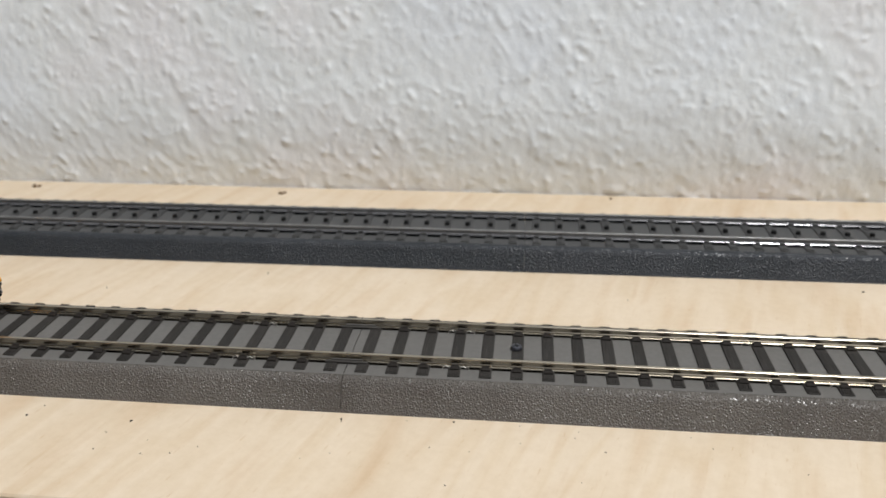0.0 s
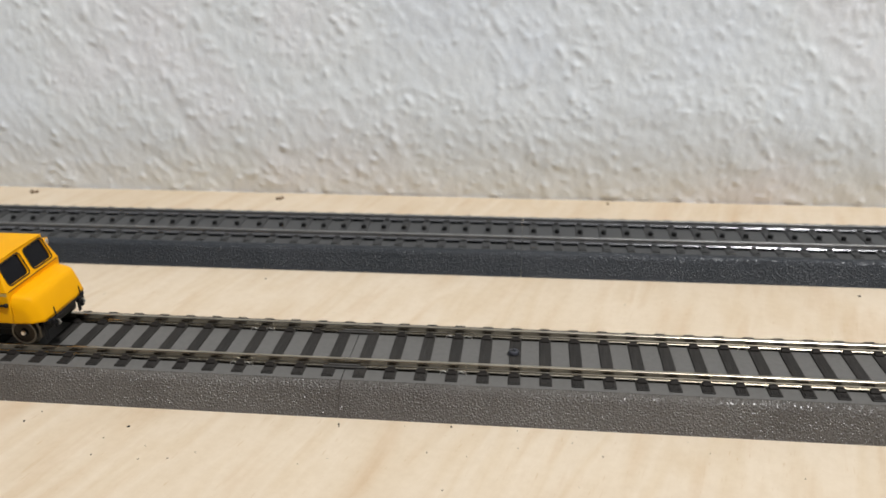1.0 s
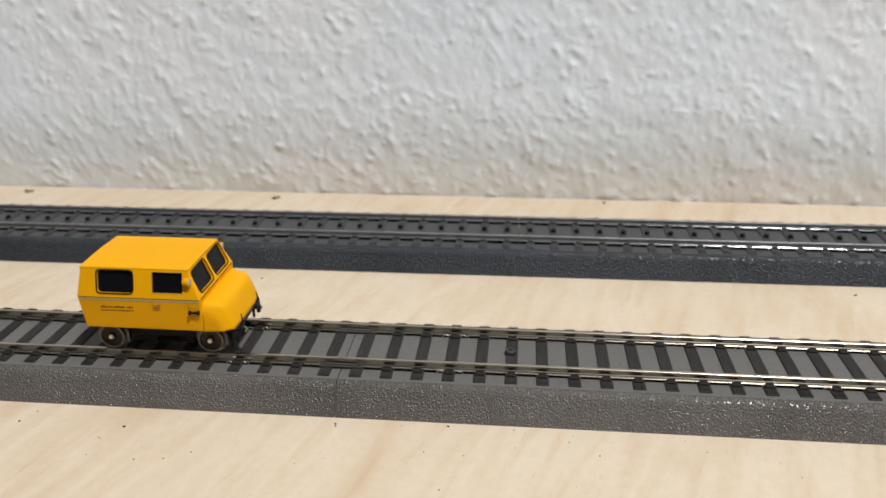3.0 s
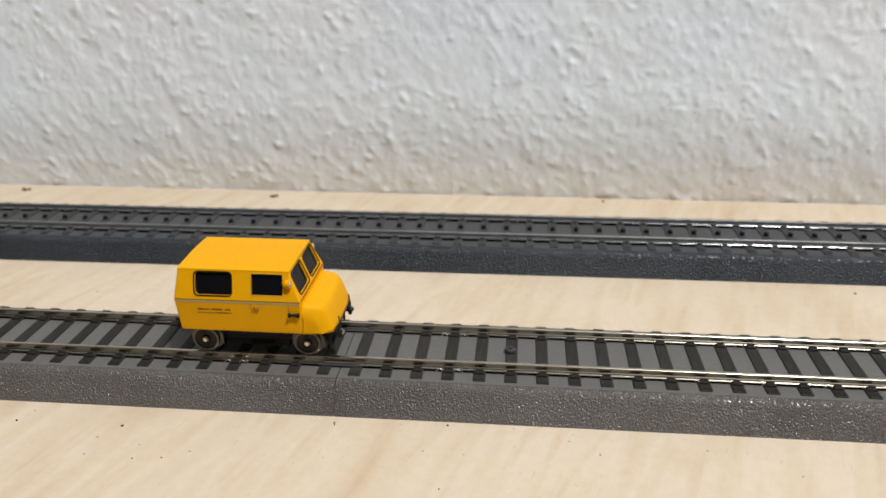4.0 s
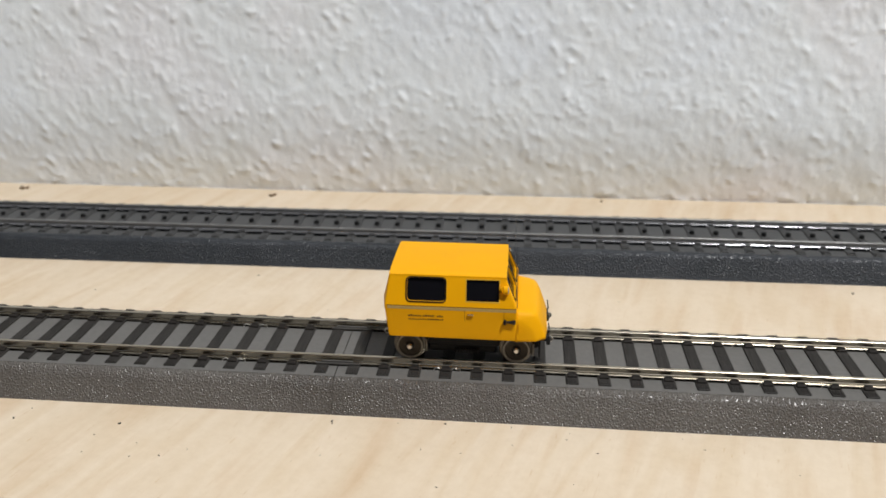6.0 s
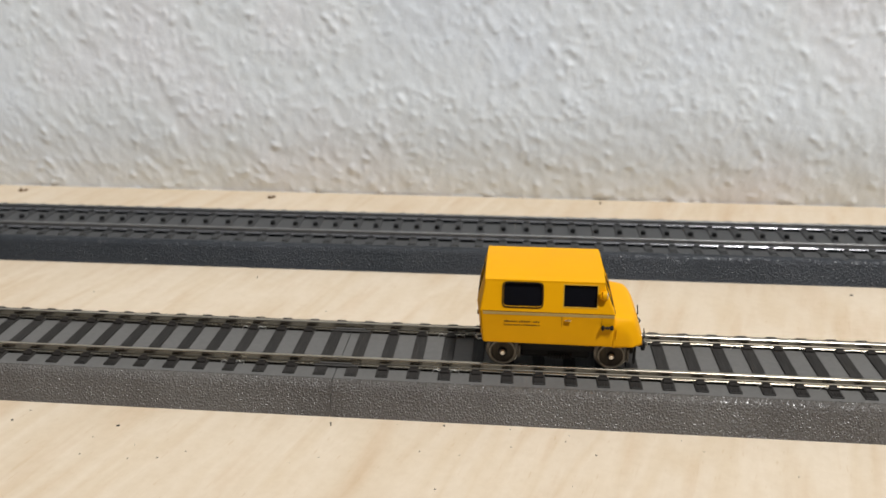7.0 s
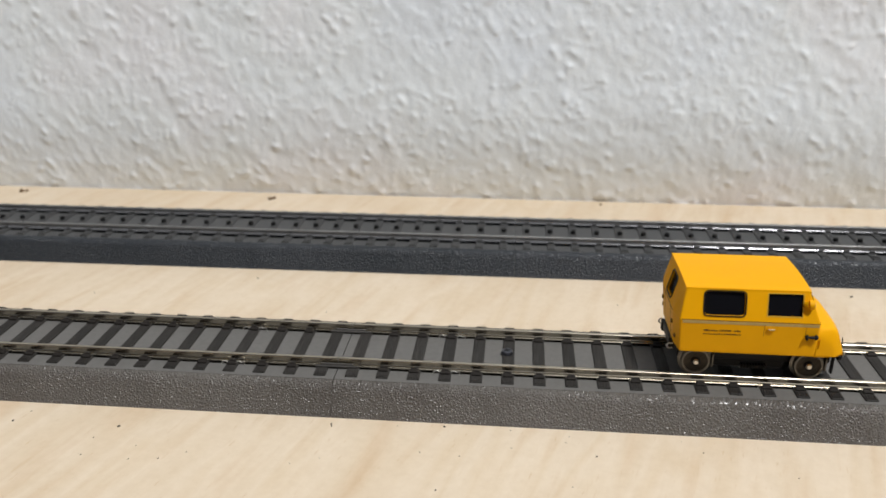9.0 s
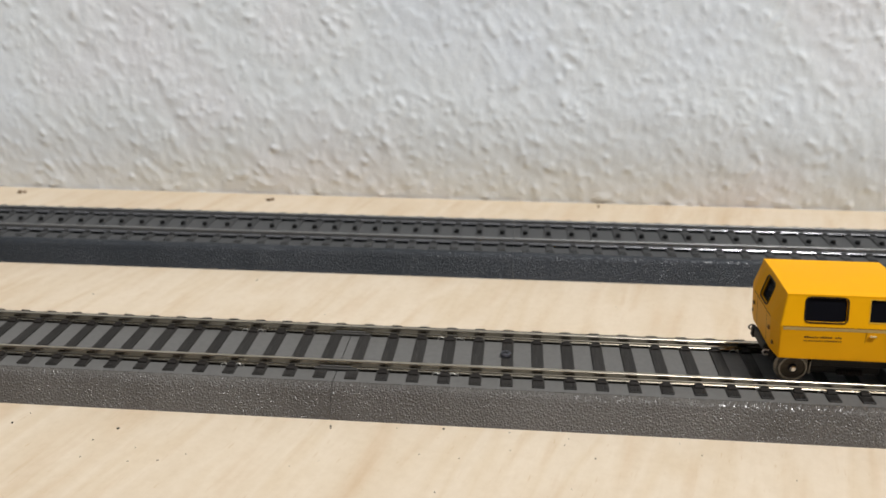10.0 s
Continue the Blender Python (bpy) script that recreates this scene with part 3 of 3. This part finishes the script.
def car():
    t = thing("rail_car", pose(0, 0, 0), "yellow model rail inspection car with dark windows on the track", "rail car")
    # shell
    bm = bmesh.new()
    hull(bm, [(-5.2, 11.2, 16.7), (-5.9, 7.0, 16.7), (-5.95, 11.65, 25.1), (-6.8, 7.0, 25.1), (-4.85, 9.7, 32.2), (-5.05, 6.0, 32.3),
              (21.6, 9.7, 32.2), (24.4, 11.65, 25.1), (24.4, 11.45, 16.7)])
    soften(bm, 0.45, 25, 3)
    body = part("body", bm, YELLOW, t, "glossy yellow body shell")
    for name, plane, pts, r in windows():
        bm = bmesh.new()
        plate(bm, plane, rounded(pts, r), -0.75, 1.0)
        bmesh.ops.recalc_face_normals(bm, faces=bm.faces)
        cut(body, part("cutter", bm, YELLOW))
    # roof, a shallow arch with a small brow over the windscreen
    bm = bmesh.new()
    arch = [(9.8 * math.sin(u), 32.12 + 0.34 * math.cos(u) ** 2) for u in [math.pi / 2 * k / 8 * 0.995 for k in range(-8, 9)]]
    extrude_x(bm, [(y, z) for y, z in arch] + [(9.86, 31.45), (-9.86, 31.45)], -4.95, 21.85)
    for v in bm.verts:
        if v.co.x < 0:
            v.co.x -= 0.04 * (1 - (v.co.y / 10) ** 2)
        else:
            v.co.x += 0.15 * (1 - (v.co.y / 10) ** 2)
    soften(bm, 0.26, 50, 3)
    part("roof", bm, YELLOW, t, "flat yellow roof with a slight arch", smooth=False)
    # bonnet
    bm = bmesh.new()
    hull(bm, [(24.2, 11.45, 16.7), (24.2, 11.35, 22.0), (24.2, 10.2, 23.75), (28.9, 9.5, 23.15), (29.4, 5.0, 23.35), (24.2, 5.0, 24.0),
              (27.6, 11.2, 20.2), (28.9, 11.0, 16.7), (31.3, 9.2, 16.5), (31.7, 5.0, 16.5)])
    bmesh.ops.triangulate(bm, faces=bm.faces)
    bmesh.ops.subdivide_edges(bm, edges=bm.edges, cuts=7, use_grid_fill=True)
    free = [v for v in bm.verts if v.co.x > 24.3 and v.co.z > 16.8]
    for _ in range(9):
        bmesh.ops.smooth_vert(bm, verts=free, factor=0.5, use_axis_x=True, use_axis_y=True, use_axis_z=True)
    for v in free:
        v.co.x += 0.25 * min(1, (v.co.x - 24.2) / 4)
        v.co.z += 0.18 * (v.co.z - 16.7) / 7
    part("bonnet", bm, YELLOW, t, "rounded yellow bonnet", smooth=True)
    # windows
    for name, plane, pts, r in windows():
        outer = grown(pts, 0.34)
        bm = bmesh.new()
        plate(bm, plane, rounded(grown(pts, 0.02), r), -0.72, -0.45)
        pane = part(name, bm, GLASS, t, "dark tinted pane")
        if r > 0.5:
            bm = bmesh.new()
            ring(bm, plane, rounded(outer, r + 0.3), rounded(grown(pts, 0.04), r), -0.4, 0.16)
            part("window_gasket", bm, GASKET, pane, "black rubber gasket")
            bm = bmesh.new()
            ring(bm, plane, rounded(grown(pts, 0.05), r), rounded(grown(pts, -0.2), r - 0.15), -0.45, 0.08)
            part("window_frame", bm, FRAME, pane, "pale yellow window frame")
        else:
            bm = bmesh.new()
            ring(bm, plane, rounded(grown(pts, 0.22), r + 0.1), rounded(pts, r), -0.3, 0.07)
            part("window_frame", bm, DOOR_FRAME, pane, "pale yellow window frame")
    bm = bmesh.new()
    box(bm, -6.87, -6.6, -6.9, 6.9, 24.98, 25.12)
    part("rear_seam", bm, SEAM, t, "dark seam across the rear")
    for s in (-1, 1):
        bm = bmesh.new()
        plate(bm, (Vector((-5.9, 0, 16.7)), Vector((0, -1, 0)), Vector((-0.9, 0, 8.4)).normalized()),
              rect(s * 3.9 - 0.06, s * 3.9 + 0.06, 0.9, 8.3), -0.05, 0.04)
        part("rear_door_seam", bm, DOOR_SEAM, t, "fine ochre seam of the rear door")
    bm = bmesh.new()
    box(bm, 24.3, 24.56, -10.9, 10.9, 25.0, 25.2, 0.06)
    part("scuttle_seam", bm, SEAM, t, "dark seam below the windscreen")
    for s in (-1, 1):
        # belt line, seam and door
        bm = bmesh.new()
        box(bm, -5.3, 24.2, s * 11.5 - 0.19, s * 11.5 + 0.19, 24.22, 24.95, 0.06)
        part("belt_trim", bm, TRIM, t, "thin beige line under the windows")
        bm = bmesh.new()
        box(bm, -5.5, 24.3, s * 11.6 - 0.1, s * 11.6 + 0.09, 25.0, 25.16)
        part("belt_seam", bm, SEAM, t, "dark seam above the beige line")
        bm = bmesh.new()
        y = s * 11.21
        box(bm, 12.62, 21.4, y - 0.13, y + 0.13, 17.95, 24.18, 0.04)
        for v in bm.verts:
            v.co.y += s * 0.0536 * (v.co.z - 17.95)
        door = part("door", bm, YELLOW, t)
        for box_ in ((12.48, 12.60, 17.9, 24.4), (12.48, 20.4, 17.80, 17.92), (21.42, 21.52, 19.6, 24.4)):
            bm = bmesh.new()
            box(bm, box_[0], box_[1], s * 11.25 - 0.12, s * 11.25 + 0.12, box_[2], box_[3])
            for v in bm.verts:
                v.co.y += s * 0.0536 * (v.co.z - 17.95)
            part("door_seam", bm, DOOR_SEAM, door, "fine dark door seam")
        bm = bmesh.new()
        rod(bm, (13.2, s * 11.9, 23.4), (14.6, s * 11.95, 23.45), 0.2, 0.23, 10)
        rod(bm, (13.35, s * 11.5, 23.35), (13.35, s * 11.95, 23.35), 0.18, 0.16, 10)
        part("door_handle", bm, HANDLE, door, "bright brass door handle")
        # side signal knob
        bm = bmesh.new()
        rod(bm, (21.75, s * 12.05, 21.95), (23.7, s * 12.0, 21.95), 0.26, 0.36, 10)
        ball(bm, (21.75, s * 12.1, 21.95), 0.58, 2, (0.7, 1, 1.15))
        ball(bm, (23.75, s * 11.95, 21.95), 0.6, 2, (0.8, 1, 1))
        rod(bm, (22.9, s * 11.3, 21.95), (22.9, s * 12.05, 21.95), 0.24, 0.2, 10)
        part("direction_indicator", bm, BLACK, t, "small black side indicator")
        # head lamp on the window pillar
        bm = bmesh.new()
        rod(bm, (20.5, s * 10.6, 29.35), (21.3, s * 11.0, 29.5), 0.5, 0.98, 18)
        rod(bm, (21.28, s * 11.0, 29.5), (22.3, s * 11.05, 29.5), 0.98, 1.08, 18)
        rod(bm, (21.2, s * 10.0, 28.6), (21.3, s * 11.0, 29.2), 0.3, 0.35, 10)
        lamp = part("head_lamp", bm, YELLOW, t, "yellow lamp housing")
        bm = bmesh.new()
        ball(bm, (22.3, s * 11.05, 29.5), 0.86, 3, (0.32, 1, 1))
        part("lens", bm, LENS, lamp, "clear round lamp lens", smooth=True)
        bm = bmesh.new()
        rod(bm, (24.9, s * 11.5, 19.0), (24.9, s * 11.55, 21.4), 0.1, 0.1, 8)
        rod(bm, (24.9, s * 11.0, 19.2), (24.9, s * 11.55, 19.2), 0.1, 0.1, 8)
        rod(bm, (24.9, s * 11.0, 21.2), (24.9, s * 11.55, 21.2), 0.1, 0.1, 8)
        part("grab_bar", bm, YELLOW, t)
        # front fittings
        bm = bmesh.new()
        rod(bm, (31.6, s * 6.0, 16.2), (32.2, s * 6.0, 16.9), 0.17, 0.17, 8)
        rod(bm, (32.2, s * 6.0, 16.8), (31.9, s * 6.0, 19.1), 0.16, 0.13, 8)
        part("marker_pin", bm, BLACK, t, "thin black marker pin")
        bm = bmesh.new()
        pts = [(31.6, 15.4), (32.6, 15.5), (33.0, 14.9), (32.5, 14.3), (31.7, 14.3)]
        for (xa, za), (xb, zb) in zip(pts, pts[1:]):
            rod(bm, (xa, s * 6.0, za), (xb, s * 6.0, zb), 0.25, 0.25, 8)
        part("coupling_hook", bm, SHINY, t, "bent bright wire coupling hook")
        bm = bmesh.new()
        box(bm, 31.0, 32.2, s * 6.0 - 1.3, s * 6.0 + 1.3, 14.7, 16.3, 0.2)
        box(bm, 31.6, 32.5, s * 6.0 - 0.5, s * 6.0 + 0.5, 13.4, 15.0, 0.15)
        part("buffer_block", bm, BLACK, t, "black buffer block")
        bm = bmesh.new()
        box(bm, 29.7, 30.2, s * 7.9 - 0.5, s * 7.9 + 0.5, 10.9, 16.6, 0.1)
        part("rail_guard", bm, BLACK, t, "black rail guard")
        # rear fittings
        bm = bmesh.new()
        pts = [(-5.6, 15.9), (-6.6, 16.0), (-7.1, 15.4), (-6.6, 14.7), (-5.7, 14.8)]
        for (xa, za), (xb, zb) in zip(pts, pts[1:]):
            rod(bm, (xa, s * 6.2, za), (xb, s * 6.2, zb), 0.19, 0.19, 8)
        part("coupling_hook", bm, SHINY, t, "bent bright wire coupling hook")
        bm = bmesh.new()
        rod(bm, (-5.6, s * 6.4, 22.0), (-6.8, s * 6.4, 22.0), 0.55, 0.5, 16)
        part("tail_lamp", bm, TAIL, t, "small brown tail lamp")
        bm = bmesh.new()
        rod(bm, (-5.3, s * 8.2, 19.2), (-6.15, s * 8.2, 19.2), 0.55, 0.5, 14)
        part("reflector", bm, TAIL, t, "small brown reflector")
        # worn brake shoes beside the wheels
        for x in (-0.65, 24.55):
            bm = bmesh.new()
            box(bm, x + 3.7, x + 4.2, s * 7.6 - 0.7, s * 7.6 + 0.7, 11.3, 14.6, 0.12)
            part("brake_shoe", bm, WHEEL, t)
        # printed owner's lettering on the side, two lines
        for x0, x1, z0, z1 in ((-0.45, 2.5, 22.3, 22.85), (2.95, 5.6, 22.3, 22.85), (6.15, 7.5, 22.3, 22.85), (-0.45, 3.9, 21.45, 21.85), (4.0, 7.6, 21.45, 21.85)):
            bm = bmesh.new()
            letters = random.Random(round(10 * (x0 + 7 * z0)))
            x = x0
            while x < x1 - 0.2:
                w = letters.uniform(0.26, 0.5)
                box(bm, x, min(x + w, x1), s * 11.47 - 0.12, s * 11.47 + 0.12, z0 + 0.06, z1 - letters.choice((0.0, 0.0, 0.1, 0.16)))
                x += w + letters.uniform(0.1, 0.2)
            for v in bm.verts:
                v.co.y += s * 0.045 * (v.co.z - 21.9)
            part("lettering", bm, PRINT, t, "small dark printed bars")
    # rear buffer beam, front beam, chassis
    bm = bmesh.new()
    box(bm, -6.3, -4.9, -4.5, 4.5, 14.2, 16.6, 0.3)
    box(bm, -6.6, -5.6, 3.9, 5.6, 13.6, 16.4, 0.25)
    part("rear_beam", bm, BLACK, t, "black rear coupling beam")
    bm = bmesh.new()
    box(bm, 29.6, 31.7, -8.6, 8.6, 15.5, 16.6, 0.25)
    part("front_beam", bm, BLACK, t, "black front beam")
    bm = bmesh.new()
    box(bm, -4.6, 29.8, -7.0, 7.0, 12.6, 16.75, 0.3)
    box(bm, 3.6, 19.8, -6.6, 6.6, 10.6, 13.0, 0.4)
    part("chassis", bm, BLACK, t, "black chassis with drive block")
    bm = bmesh.new()
    for k in range(9):
        x = 10.0 + 0.66 * k
        box(bm, x, x + 0.36, -7.6, -6.4, 10.9, 11.9, 0.06)
    part("cooling_ribs", bm, CLIP, t, "dark grey ribs on the drive block")
    return t


def wheelset(t, x):
    """An axle with two flanged wheels; it turns as one."""
    bm = bmesh.new()
    rod(bm, (0, -8.6, 0), (0, 8.6, 0), 0.6, 0.6, 14)
    axle = part("wheelset", bm, BLACK, t, "black axle with two flanged wheels")
    axle.location = (x * M, 0, 12.96 * M)
    for s in (-1, 1):
        bm = bmesh.new()
        lathe(bm, [(2.72, s * 8.6), (2.78, s * 8.92), (3.15, s * 8.95), (3.3, s * 8.8), (3.32, s * 7.95), (3.95, s * 7.75), (3.95, s * 7.4), (3.2, s * 7.2), (1.0, s * 7.2)], (0, 0, 0))
        part("wheel", bm, WHEEL, axle, "brown-grey metal wheel rim with flange", smooth=False)
        bm = bmesh.new()
        lathe(bm, [(1.2, s * 8.75), (2.0, s * 8.66), (2.75, s * 8.62), (2.75, s * 8.3)], (0, 0, 0), 32)
        for k in range(6):
            u = 2 * math.pi * k / 6
            ball(bm, (1.85 * math.cos(u), s * 8.64, 1.85 * math.sin(u)), 0.14, 1)
        part("wheel_disc", bm, DISC, axle, "dark wheel disc")
        bm = bmesh.new()
        rod(bm, (0, s * 8.5, 0), (0, s * 9.15, 0), 1.15, 1.0, 20)
        part("bearing_cap", bm, BLACK, axle, "black bearing cap")
        bm = bmesh.new()
        rod(bm, (0, s * 9.1, 0), (0, s * 9.5, 0), 0.72, 0.5, 16)
        part("axle_end", bm, AXLE_END, axle, "bright axle end")
    return axle


FRAME = smooth_plastic("pale_yellow_frame", (0.74, 0.48, 0.10), (0.84, 0.58, 0.16), 0.6, 1.0)
DOOR_FRAME = smooth_plastic("ochre_frame", (0.60, 0.33, 0.025), (0.68, 0.39, 0.04), 0.6, 1.0)
SEAM = smooth_plastic("brown_seam", (0.16, 0.075, 0.004), (0.22, 0.10, 0.006), 0.6, 1.0)
DOOR_SEAM = smooth_plastic("ochre_seam", (0.30, 0.13, 0.002), (0.36, 0.16, 0.003), 0.6, 1.0)
HANDLE = metal("brass_handle", (0.9, 0.75, 0.4), (0.8, 0.6, 0.25), 0.25)
TAIL = smooth_plastic("brown_lamp_lens", (0.14, 0.06, 0.012), (0.20, 0.09, 0.016), 0.6, 1.0)
DISC = metal("dark_wheel_disc", (0.055, 0.048, 0.04), (0.03, 0.026, 0.022), 0.4)
AXLE_END = metal("bright_axle_steel", (0.80, 0.76, 0.70), (0.6, 0.56, 0.5), 0.3)

rail_car = car()
rear_axle = wheelset(rail_car, -0.65)
front_axle = wheelset(rail_car, 24.55)


def motions():
    s = [(0, -172.56), (0.5, -160.49), (1, -148.42), (1.5, -136.34), (2, -123.53), (2.5, -111.15), (4, -74.53), (4.5, -62.02), (5, -48.74),
         (5.5, -35.83), (7, -1.62), (7.5, 9.45), (8, 20.41), (8.5, 31.49), (9, 42.77), (9.5, 54.43), (10, 64.87)]
    walk(rail_car, [(t, pose(x * M, 0, 0)) for t, x in s])
    times, places = [t for t, _ in s], [x for _, x in s]
    for axle, x in ((rear_axle, -0.65), (front_axle, 24.55)):
        rows = []
        for k in range(101):
            run = float(np.interp(k / 10, times, places)) - places[0]
            rows.append((k / 10, pose(x * M, 0, 12.96 * M, 0, math.degrees(run / 3.3), 0)))
        walk(axle, rows)


motions()
